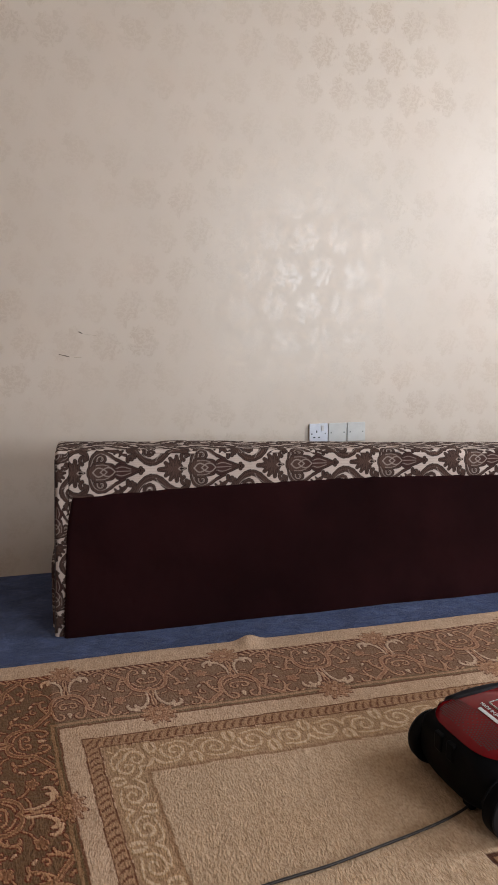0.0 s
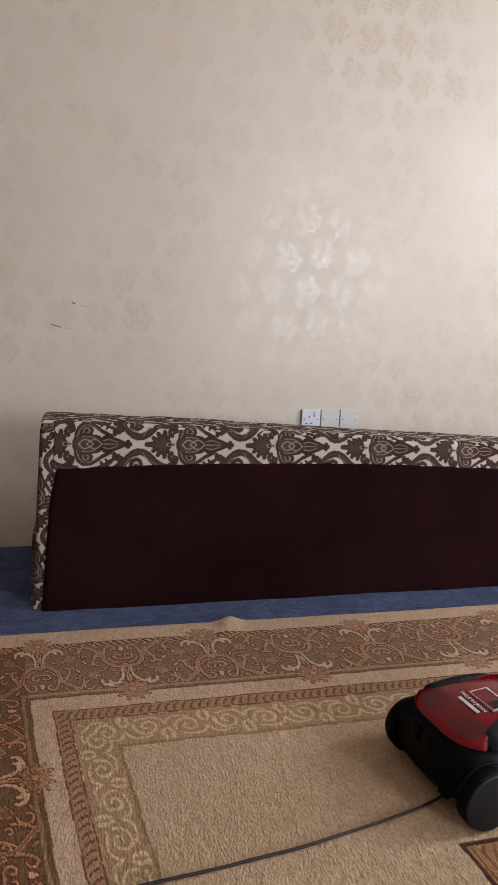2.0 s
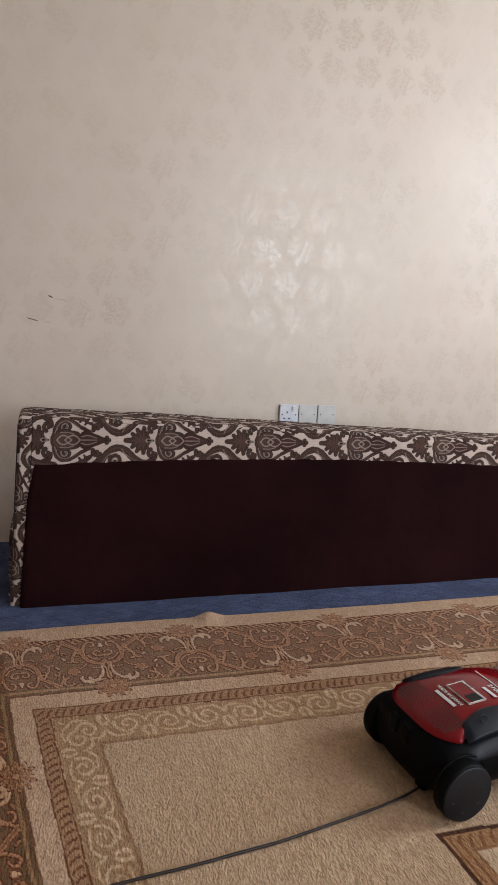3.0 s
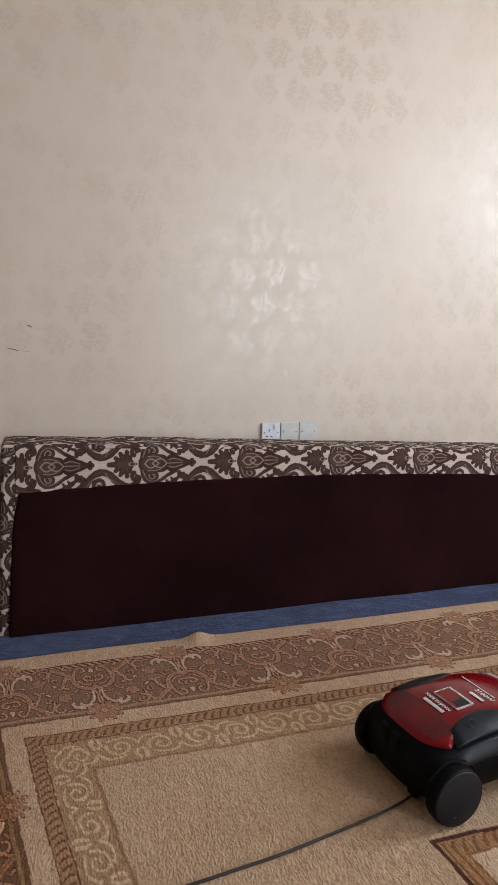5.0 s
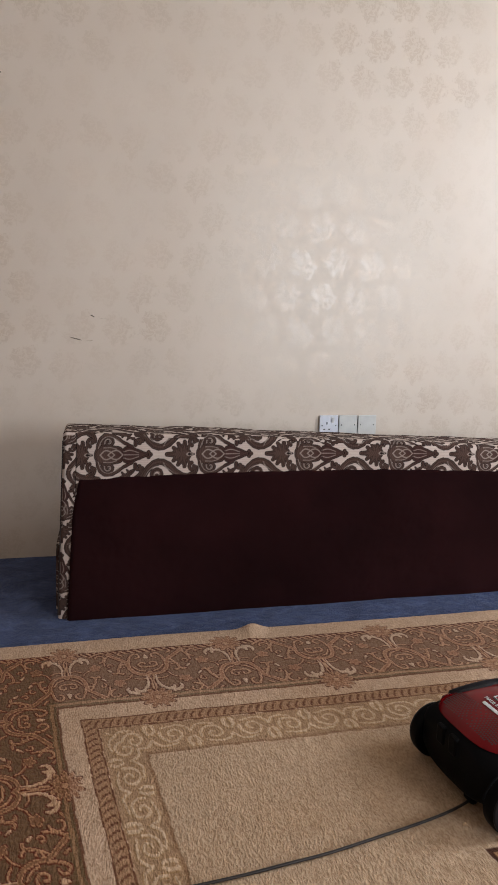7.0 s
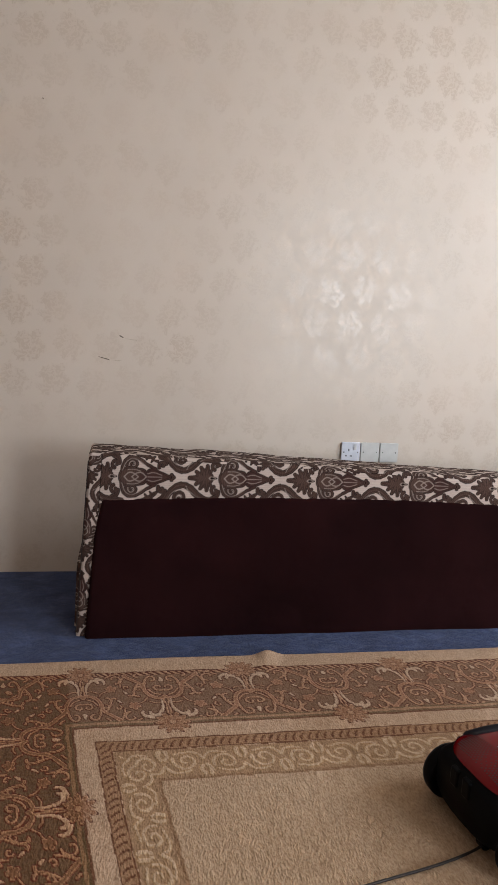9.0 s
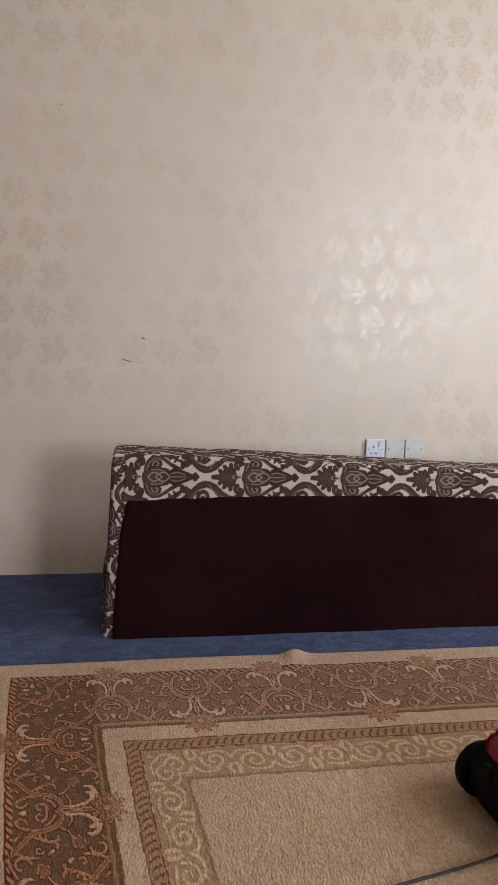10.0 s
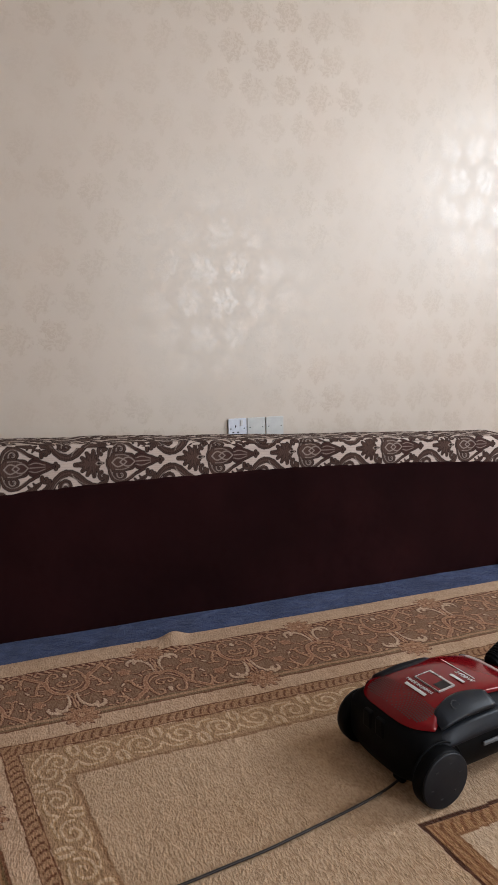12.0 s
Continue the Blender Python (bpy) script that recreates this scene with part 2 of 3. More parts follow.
def sheet(name, grid, colours, material, parent=None, label=""):
    """A fine mesh from a grid of places, with the woven or printed colours on it."""
    rows, cols = grid.shape[:2]
    idx = np.arange(rows * cols).reshape(rows, cols)
    quads = np.stack([idx[:-1, :-1], idx[:-1, 1:], idx[1:, 1:], idx[1:, :-1]], -1).reshape(-1, 4)
    me = bpy.data.meshes.new(name)
    me.vertices.add(rows * cols)
    me.vertices.foreach_set("co", grid.reshape(-1).astype(np.float32))
    me.loops.add(quads.size)
    me.loops.foreach_set("vertex_index", quads.reshape(-1).astype(np.int32))
    me.polygons.add(len(quads))
    me.polygons.foreach_set("loop_start", np.arange(0, quads.size, 4, dtype=np.int32))
    me.polygons.foreach_set("use_smooth", np.ones(len(quads), dtype=bool))
    me.update(calc_edges=True)
    if colours is not None:
        layer = me.color_attributes.new("design", "FLOAT_COLOR", "POINT")
        rgba = np.concatenate([colours.reshape(-1, 3), np.ones((rows * cols, 1))], 1)
        layer.data.foreach_set("color", rgba.reshape(-1).astype(np.float32))
    me.materials.append(material)
    ob = new(name, me)
    ob.parent = parent
    if label:
        ob["label"] = label
    return ob


def thing(name, place=(0, 0, 0), turn=0.0):
    ob = new(name)
    ob.empty_display_size = 0.05
    ob.matrix_world = pose(*place, 0, 0, turn)
    return ob


def lettering(name, text, size, m, material, parent, label=""):
    """Raised letters, turned into a mesh."""
    font = bpy.data.curves.new(name, "FONT")
    font.body, font.size, font.extrude = text, size, 0.0004
    font.align_x, font.align_y = "CENTER", "CENTER"
    tmp = bpy.data.objects.new(name, font)
    scene.collection.objects.link(tmp)
    me = bpy.data.meshes.new_from_object(tmp.evaluated_get(bpy.context.evaluated_depsgraph_get()))
    bpy.data.objects.remove(tmp)
    me.materials.clear()
    me.materials.append(material)
    ob = new(name, me)
    ob.parent = parent
    ob.matrix_basis = m
    if label:
        ob["label"] = label
    return ob


# ---- the room ----


def structure(name, bm, material, label):
    return tagged(part(name, bm, material), label, "structure", kind="structure")


def walls_with_opening(name, axis, at, thick, span, opening, material, label):
    """A wall along one axis with one window opening through it."""
    (a0, a1), (o0, o1, z0, z1), top = span, opening, 2.8
    bm = bmesh.new()
    for lo, hi, zl, zh in ((a0, o0, 0, top), (o1, a1, 0, top), (o0, o1, 0, z0), (o0, o1, z1, top)):
        piece = block((lo, at, zl), (hi, at + thick, zh)) if axis == "x" else block((at, lo, zl), (at + thick, hi, zh))
        me = bpy.data.meshes.new("piece")
        piece.to_mesh(me)
        piece.free()
        bm.from_mesh(me)
        bpy.data.meshes.remove(me)
    return structure(name, bm, material, label)


structure("floor", block((-3.1, -3.15, -0.1), (3.95, 3.4, 0)), CARPET, "worn blue cut-pile carpet over the whole floor")
structure("wall_north", block((-3.1, 3.25, 0), (3.95, 3.4, 2.8)), WALLPAPER, "cream wallpaper with pearly embossed flower heads")
walls_with_opening("wall_south", "x", -3.15, 0.15, (-3.1, 3.95), (2.2, 3.78, 0.5, 2.5), CREAM_PAINT, "cream wall with a window opening")
walls_with_opening("wall_east", "y", 3.8, 0.15, (-3.0, 3.25), (0.75, 1.75, 1.4, 2.62), CREAM_PAINT, "cream wall with a window opening")
structure("wall_west", block((-3.1, -3.0, 0), (-2.95, 3.25, 2.8)), CREAM_PAINT, "plain cream wall")
structure("ceiling", block((-3.1, -3.15, 2.8), (3.95, 3.4, 2.9)), CEILING_PAINT, "plain off-white ceiling")


def scuff(points, width, material, label):
    """A thin raised scratch on the wall's paper."""
    bm = bmesh.new()
    n = len(points)
    rows = []
    for i, (x, z) in enumerate(points):
        w = width * math.sin(math.pi * (i + 0.4) / n) * (0.7 + 0.5 * random.random())
        rows.append([bm.verts.new((x, 3.2488, z + w)), bm.verts.new((x, 3.2478, z)), bm.verts.new((x, 3.2488, z - w))])
    for a, b in zip(rows, rows[1:]):
        bm.faces.new((a[0], a[1], b[1], b[0]))
        bm.faces.new((a[1], a[2], b[2], b[1]))
    return tagged(part("wall_scratch", bm, material), label, "scratch")


scuff([(-0.040, 0.979), (-0.033, 0.977), (-0.028, 0.974), (-0.023, 0.972)], 0.0028, SCRATCH, "small dark nick in the cream wallpaper")
scuff([(-0.015, 0.969), (0.01, 0.966), (0.03, 0.964), (0.03, 0.963)], 0.0008, SCRATCH_PALE, "faint pale scrape in the cream wallpaper")
scuff([(-0.120, 0.893), (-0.11, 0.890), (-0.09, 0.885), (-0.074, 0.881)], 0.0017, SCRATCH, "thin dark scratch in the cream wallpaper")
scuff([(-0.06, 0.879), (-0.045, 0.879), (-0.03, 0.880)], 0.0012, SCRATCH_PALE, "faint pale scrape in the cream wallpaper")
scuff([(-0.342, 1.835), (-0.339, 1.834), (-0.336, 1.833)], 0.0022, SCRATCH, "tiny dark speck on the cream wallpaper")


def wall_plate(x, z, holes, material, label, category, rocker=False):
    """An electrical plate, 86 mm square, with its screws or pin holes."""
    ob = thing("wall_socket" if rocker else "blank_plate", (x, 3.25, z))
    s = 0.0425
    part("back_box", block((-s + 0.003, -0.006, -s + 0.003), (s - 0.003, -0.0005, s - 0.003)), HOLE, ob)
    part("faceplate", block((-s, -0.013, -s), (s, -0.006, s), 0.003), material, ob)
    for hx, hz, w, h in holes:
        part("pin_hole" if rocker and abs(hx) < 0.02 else "screw", block((hx - w, -0.0140, hz - h), (hx + w, -0.0125, hz + h), 0.0005, 1), HOLE, ob)
    if rocker:
        part("switch_rocker", block((0.012, -0.017, 0.010), (0.024, -0.0125, 0.034), 0.0015), VAC_LIGHT, ob, "small grey rocker switch")
    return tagged(ob, label, category, "plates on the wall")


wall_plate(0.9585, 0.5345, ((-0.031, -0.002, .0026, .0026), (0.031, -0.002, .0026, .0026), (-0.009, 0.008, .0024, .0048), (-0.02, -0.018, .0045, .0022), (0.002, -0.018, .0045, .0022)), PLATE_WHITE, "white switched wall socket above the leaning mattress", "socket", True)
wall_plate(1.0465, 0.5345, ((-0.030, 0.0, .0024, .0024), (0.030, 0.0, .0024, .0024)), PLATE_IVORY, "ivory blank wall plate with two dark screws", "wall plate")
wall_plate(1.1345, 0.5345, ((-0.030, 0.0, .0024, .0024), (0.030, 0.0, .0024, .0024)), PLATE_IVORY, "ivory blank wall plate with two dark screws", "wall plate")

# ---- the rug ----

BEIGE, BAND, VINE, LINE, PALE = (0.492, 0.339, 0.230), (0.221, 0.128, 0.079), (0.442, 0.267, 0.167), (0.110, 0.033, 0.017), (0.515, 0.368, 0.261)
ROPE, ROPE_DARK, GOLD, SCROLL, FIELD, PANEL, OLIVE = (0.339, 0.195, 0.110), (0.147, 0.059, 0.028), (0.345, 0.215, 0.124), (0.525, 0.375, 0.250), (0.451, 0.315, 0.206), (0.501, 0.366, 0.250), (0.191, 0.121, 0.068)
PITCH = 0.49


def rug_motif(h, b):
    """The border's arabesque round one flower head: distances to its vines, pale leaves and flower."""
    vines = [
        (chaikin([(0.0, 0.03), (0.006, 0.055), (0.001, 0.085), (0.008, 0.112), (0.0, 0.125)]), 0.0022, 0.0026),
        (chaikin([(0.0, 0.132), (0.010, 0.118), (0.038, 0.128), (0.053, 0.158), (0.055, 0.195), (0.085, 0.222), (0.108, 0.245)]), 0.0058, 0.0066),
        (chaikin([(0.012, 0.138), (0.030, 0.145), (0.042, 0.168)]), 0.0026, 0.0022),
        (curl(0.012, 0.176, 0.019, 0.004, -120, 200, 12), 0.0034, 0.0026),
        (chaikin([(0.050, 0.188), (0.047, 0.215), (0.034, 0.240), (0.017, 0.232), (0.018, 0.214), (0.029, 0.210)]), 0.0036, 0.0030),
        (chaikin([(0.068, 0.195), (0.082, 0.168), (0.086, 0.142)]), 0.0024, 0.0046),
        (chaikin([(0.086, 0.146), (0.092, 0.136), (0.100, 0.138)]), 0.0030, 0.0040),
        (chaikin([(0.086, 0.146), (0.080, 0.134), (0.072, 0.134)]), 0.0030, 0.0040),
        (chaikin([(0.050, 0.125), (0.058, 0.107), (0.076, 0.096)]), 0.0020, 0.0020),
        (chaikin([(0.100, 0.246), (0.114, 0.228), (0.122, 0.205), (0.124, 0.185)]), 0.0040, 0.0022),
        (curl(0.104, 0.034, 0.026, 0.006, 80, -190, 12), 0.0034, 0.0026),
        (chaikin([(0.078, 0.025), (0.100, 0.008), (0.124, 0.006)]), 0.0034, 0.0026),
        (chaikin([(0.010, 0.100), (0.030, 0.096), (0.046, 0.106)]), 0.0024, 0.0020),
        (curl(0.068, 0.170, 0.013, 0.004, 160, -120, 10), 0.0024, 0.0020),
        (curl(0.104, 0.182, 0.012, 0.003, -60, 220, 10), 0.0024, 0.0020),
        (chaikin([(0.064, 0.232), (0.076, 0.242), (0.070, 0.252)]), 0.0026, 0.0036),
    ]
    vine = np.minimum.reduce([stroke(h, b, *v) for v in vines])
    vine = np.minimum(vine, petals(h, b, 0.090, 0.086, 0.019, 5, 0.42, 0.4))
    pale = np.minimum.reduce([
        stroke(h, b, chaikin([(0.013, 0.114), (0.011, 0.080), (0.022, 0.046), (0.046, 0.030)]), 0.0012, 0.0080),
        stroke(h, b, chaikin([(0.046, 0.030), (0.066, 0.034), (0.073, 0.048), (0.070, 0.060)]), 0.0080, 0.0025),
        stroke(h, b, chaikin([(0.040, 0.036), (0.050, 0.042), (0.052, 0.052)]), 0.0080, 0.004),
        stroke(h, b, [(0.0, 0.215), (0.0, 0.228)], 0.0075, 0.003),
        stroke(h, b, [(0.108, 0.150), (0.116, 0.160)], 0.0045, 0.002),
    ])
    head = petals(h, b, 0, 0.002, 0.047, 11, 0.46)
    heart = np.hypot(h, b - 0.004) - 0.009
    return vine, pale, head, heart


def rug_colours(u, v):
    """The woven design over the rug: u from the left edge, v from the far edge, in metres. Returns colour and relief."""
    b, s = np.minimum(u, v), np.maximum(u, v)
    wob = 0.0022 * ripple(u, v, 60, 3)
    b = b + wob
    col = np.empty(u.shape + (3,))
    col[:] = BEIGE
    rise = np.zeros(u.shape)

    def paint(mask, c, lift=0.0):
        col[mask] = c
        rise[mask] = lift

    inner = b > 0.569
    paint(inner, FIELD)
    band = (b > 0.085) & (b < 0.355)
    paint(band, BAND, -0.001)
    # rope round the band, and its inner double line
    twist = np.sin((s - b) * 2 * math.pi / 0.021) > -0.1
    rope = np.abs(b - 0.092) < 0.009
    paint(rope & twist, VINE, 0.001)
    paint(rope & ~twist, LINE)
    paint(np.abs(b - 0.0815) < 0.0022, LINE)
    paint((b > 0.326) & (b < 0.350), OLIVE)
    paint(np.abs(b - 0.338) < 0.005, (0.36, 0.22, 0.135))
    paint(np.abs(b - 0.3535) < 0.0030, (0.17, 0.075, 0.040), -0.001)
    # arabesques
    zone = (b > 0.045) & (b < 0.40)
    bb, ss = b[zone] - 0.085, s[zone] - 0.395
    cell = np.floor(ss / (PITCH / 2) + 0.5)
    h = np.abs(ss - cell * PITCH / 2)
    best = None
    for shift in (0, 1):
        hh = h if shift == 0 else PITCH / 2 - h
        flip = (cell.astype(int) + shift) % 2 == 1
        near = rug_motif(hh, np.where(flip, 0.262 - bb, bb))
        best = near if best is None else tuple(np.minimum(p, q) for p, q in zip(best, near))
    vine, pale, head, heart = best
    inside = (bb > 0.004) & (bb < 0.245)
    c, r = col[zone], rise[zone]
    for mask, shade, lift in (
        ((np.minimum(vine, pale) < 0.0030) & inside, LINE, -0.001), ((vine < 0) & inside, VINE, 0.0015), ((vine < -0.0028) & inside, (0.31, 0.155, 0.092), 0.001),
        ((pale < 0) & inside, PALE, 0.002), (head < 0.004, LINE, -0.001), (head < 0, VINE, 0.0015), (head < -0.0046, (0.30, 0.150, 0.085), 0.001), (np.abs(head + 0.016) < 0.0024, VINE, 0.001), (heart < 0.002, LINE, 0.0), (heart < 0, VINE, 0.001)):
        c[mask], r[mask] = shade, lift
    col[zone], rise[zone] = c, r
    # narrow rope band
    thin = (b > 0.415) & (b < 0.455)
    paint(thin, ROPE)
    tick = np.sin((s + 0.6 * b) * 2 * math.pi / 0.021 + 1.5 * np.sin((b - 0.415) * 90)) > 0.55
    paint(thin & tick & (b > 0.421) & (b < 0.449), ROPE_DARK, -0.001)
    paint((np.abs(b - 0.415) < 0.0022) | (np.abs(b - 0.455) < 0.0022), ROPE_DARK)
    # pale scrolls
    wide = (b > 0.458) & (b < 0.564)
    paint(wide, GOLD, -0.0005)
    bs, sc = b[wide] - 0.511, s[wide]
    k = np.floor(sc / 0.098)
    x = (sc / 0.098 - k - 0.5) * 0.098
    y = bs * np.where(k.astype(int) % 2 == 0, 1, -1)
    lines = [
        (curl(0.004, -0.004, 0.033, 0.006, 200, -260, 16), 0.0042, 0.003),
        (chaikin([(-0.049, 0.012), (-0.035, 0.035), (-0.01, 0.036), (0.01, 0.03)]), 0.004, 0.003),
        (chaikin([(0.049, -0.012), (0.036, -0.036), (0.01, -0.038), (-0.02, -0.03)]), 0.004, 0.003),
        (chaikin([(-0.045, -0.01), (-0.036, -0.026), (-0.04, -0.042)]), 0.004, 0.006),
        (chaikin([(0.043, 0.012), (0.036, 0.03), (0.042, 0.042)]), 0.004, 0.006),
    ]
    d = np.minimum.reduce([stroke(x, y, *q) for q in lines])
    c, r = col[wide], rise[wide]
    c[d < 0.0025] = (0.36, 0.22, 0.11)
    c[d < 0], r[d < 0] = SCROLL, 0.0012
    col[wide], rise[wide] = c, r
    paint(np.abs(b - 0.566) < 0.0038, (0.27, 0.155, 0.085), -0.001)
    # inner panel of the field
    pb = np.minimum(u - 1.155, v - 0.958) + wob
    ps = np.maximum(u, v)
    paint(pb > 0, (0.33, 0.180, 0.088))
    paint((pb > 0.008) & (pb < 0.040) & (np.sin((ps + 0.8 * pb) * 2 * math.pi / 0.024 + 1.2 * np.sin(pb * 110)) > 0.45), (0.20, 0.085, 0.036))
    paint((pb > 0.045), PANEL)
    paint((np.abs(pb - 0.045) < 0.003), (0.24, 0.115, 0.052))
    paint(np.abs(pb) < 0.0050, (0.070, 0.026, 0.013), -0.002)
    # shade of pile seen against the nap, painted into the side strip's colours
    side_shade = np.clip((0.352 + wob - u) / 0.008 + 0.5, 0, 1) * (b > 0.078)
    pale = np.clip((col[..., :1] - 0.30) / 0.2, 0, 1)
    nap_tint = np.array((0.66, 0.61, 0.48)) * (1 - pale) + np.array((1.0, 0.88, 0.76)) * pale
    nap_tint = np.where(col[..., :1] < 0.16, np.array((1.05, 0.70, 0.55)), nap_tint)
    col = col * (1 - side_shade[..., None] * (1 - nap_tint))
    return col, rise


def rug():
    ob = thing("area_rug", (0.9, 1.2, 0.0))
    u = np.concatenate([np.arange(0, 2.2, 0.0027), np.linspace(2.2, 3.3, 40)])
    v = np.concatenate([np.arange(0, 0.42, 0.0025), np.arange(0.42, 1.16, 0.0034), np.linspace(1.16, 2.95, 60)])
    U, V = np.meshgrid(u, v)
    col, rise = rug_colours(U, V)
    sag = (0.15 * V + 0.055 * V * V) * np.exp(-U / 1.1)
    sag = np.where(V > 1.2, (0.2592 + 0.1128 * (1 - np.exp((1.2 - V) / 0.4))) * np.exp(-U / 1.1), sag)
    X = -0.469 + sag + np.where(U < 0.56, 0.87 * U, U - 0.0728)
    Y = 2.4375 - 1.013 * V + 0.005 * ripple(X, 0 * X, 4.0, 1) * np.exp(-V / 0.25)
    Z = 0.0115 + 0.45 * rise + 0.0012 * ripple(X, Y, 9, 2)
    # the ripple where the far edge is pushed up
    Z += 0.017 * np.exp(-((X - 0.451 + 0.25 * V) / 0.034) ** 2 - (V / 0.07) ** 2)
    Z += 0.004 * np.exp(-((X - 0.1) / 0.3) ** 2 - (V / 0.05) ** 2)
    Z += 0.010 * np.exp(-(U / 0.018) ** 2 - (V / 0.018) ** 2)
    edge = np.minimum(np.minimum(U, V), np.minimum(3.3 - U, 2.95 - V))
    Z = np.where(edge < 1e-6, 0.001, Z - 0.003 * np.exp(-edge / 0.006))
    grid = np.stack([X - 0.9, Y - 1.2, Z], -1)
    sheet("woven_top", grid, col, RUG_PILE, ob)
    return tagged(ob, "beige and brown rug with scrolling floral borders on blue carpet", "rug")


rug()

# ---- the mattress that stands against the wall ----

INK, INK_MID, GROUND, RUST = (0.016, 0.009, 0.008), (0.086, 0.050, 0.040), (0.55, 0.450, 0.400), (0.062, 0.029, 0.025)


def damask(u, w):
    """The upholstery's print over one repeat: u along (crossings at whole numbers), w across."""
    w = np.abs(w) % 0.5
    over = w > 0.25
    u = np.where(over, u + 0.5, u) % 1.0
    w = np.where(over, 0.5 - w, w)
    marks = [
        # wings that sweep above and below each crossing
        (chaikin([(-0.17, 0.262), (-0.135, 0.170), (-0.06, 0.086), (0.02, 0.066), (0.09, 0.098), (0.155, 0.170), (0.23, 0.220), (0.40, 0.240)]), 0.026, 0.034),
        (chaikin([(0.83, 0.262), (0.865, 0.170), (0.94, 0.086), (1.02, 0.066), (1.09, 0.098)]), 0.026, 0.034),
        (curl(-0.010, 0.195, 0.062, 0.014, 150, 500, 14), 0.020, 0.016),
        (curl(0.990, 0.195, 0.062, 0.014, 150, 500, 14), 0.020, 0.016),
        # lobed palmette and the drop behind it
        ([(0.075, 0.0), (0.26, 0.0)], 0.016, 0.058),
        ([(0.185, 0.020), (0.145, 0.060)], 0.036, 0.018),
        ([(0.220, 0.040), (0.190, 0.100)], 0.036, 0.018),
        ([(0.250, 0.045), (0.250, 0.120)], 0.034, 0.016),
        ([(0.270, 0.040), (0.300, 0.095)], 0.024, 0.008),
        ([(0.290, 0.0), (0.345, 0.0)], 0.030, 0.006),
        # comma beside the palmette
        (curl(0.335, 0.125, 0.040, 0.010, 250, -50, 12), 0.017, 0.015),
        (chaikin([(0.372, 0.135), (0.360, 0.180), (0.310, 0.205)]), 0.018, 0.024),
        # medallion and its frame
        ([(0.465, 0.0), (0.575, 0.0)], 0.098, 0.086),
        (curl(0.505, 0.122, 0.056, 0.012, 190, -190, 14), 0.022, 0.018),
        (chaikin([(0.392, 0.0), (0.398, 0.085), (0.430, 0.165), (0.50, 0.198), (0.575, 0.172), (0.645, 0.118), (0.735, 0.080)]), 0.017, 0.013),
        # heart-shaped leaf with a three-lobed tip
        ([(0.700, 0.030), (0.870, 0.0)], 0.058, 0.022),
        ([(0.640, 0.0), (0.72, 0.0)], 0.040, 0.060),
        ([(0.915, 0.0), (0.917, 0.0)], 0.019, 0.019),
        ([(0.895, 0.024), (0.897, 0.026)], 0.015, 0.015),
        # oak leaf and hook
        (chaikin([(0.57, 0.262), (0.66, 0.222), (0.755, 0.150)]), 0.040, 0.012),
        ([(0.665, 0.205), (0.640, 0.170)], 0.022, 0.006),
        ([(0.710, 0.180), (0.685, 0.146)], 0.018, 0.006),
        ([(0.690, 0.205), (0.725, 0.228)], 0.020, 0.008),
        ([(0.640, 0.235), (0.680, 0.262)], 0.022, 0.010),
        (curl(0.800, 0.118, 0.040, 0.010, 220, -70, 12), 0.016, 0.014),
        (chaikin([(0.836, 0.130), (0.830, 0.185), (0.780, 0.235)]), 0.018, 0.026),
    ]
    wave = 0.003 * np.sin(u * 61 + 9 * w) * np.sin(w * 67)
    d = np.minimum.reduce([stroke(u, w, *line) for line in marks]) + wave - 0.004
    pale = [
        (chaikin([(0.425, 0.0), (0.47, 0.050), (0.53, 0.030), (0.565, 0.0)]), 0.0060, 0.0050),
        (chaikin([(0.500, 0.0), (0.545, 0.040), (0.60, 0.045), (0.645, 0.0)]), 0.0055, 0.0050),
        (chaikin([(0.460, 0.070), (0.53, 0.075), (0.585, 0.055)]), 0.0045, 0.0035),
        (curl(0.505, 0.122, 0.040, 0.012, 200, -120, 12), 0.0050, 0.0035),
        (chaikin([(0.404, 0.060), (0.436, 0.150), (0.50, 0.180), (0.57, 0.158), (0.63, 0.112)]), 0.0032, 0.0028),
        (chaikin([(0.655, 0.030), (0.715, 0.048), (0.80, 0.018)]), 0.0045, 0.0025),
        ([(0.66, 0.0), (0.80, 0.0)], 0.0040, 0.0025),
        (chaikin([(0.272, 0.0), (0.290, 0.018), (0.335, 0.004)]), 0.0055, 0.0040),
        (chaikin([(-0.15, 0.235), (-0.10, 0.150), (-0.03, 0.112), (0.05, 0.112), (0.13, 0.170), (0.22, 0.222)]), 0.0034, 0.0026),
        (chaikin([(0.85, 0.235), (0.90, 0.150), (0.97, 0.112), (1.05, 0.112)]), 0.0034, 0.0026),
        (curl(-0.010, 0.195, 0.040, 0.012, 150, 420, 12), 0.0036, 0.0026),
        (curl(0.990, 0.195, 0.040, 0.012, 150, 420, 12), 0.0036, 0.0026),
        ([(0.045, 0.085), (0.075, 0.140)], 0.0050, 0.0030),
    ]
    light = np.minimum.reduce([stroke(u, w, *line) for line in pale])
    drop = stroke(u, w, [(0.295, 0.0), (0.325, 0.0)], 0.010, 0.004)

    def step(x):
        return np.clip(x / 0.007 + 0.5, 0, 1)[..., None]

    hatch = np.sin((u * 3.0 + w) * 90 + 3 * np.sin(w * 60))[..., None] * 0.5 + 0.5
    mid = np.array(INK_MID) * (0.8 + 0.35 * hatch)
    warm = np.clip(1.5 - np.abs(u - 0.70) / 0.16 - w / 0.16, 0, 1)[..., None]
    mid = mid * (1 - warm) + np.array(RUST) * warm
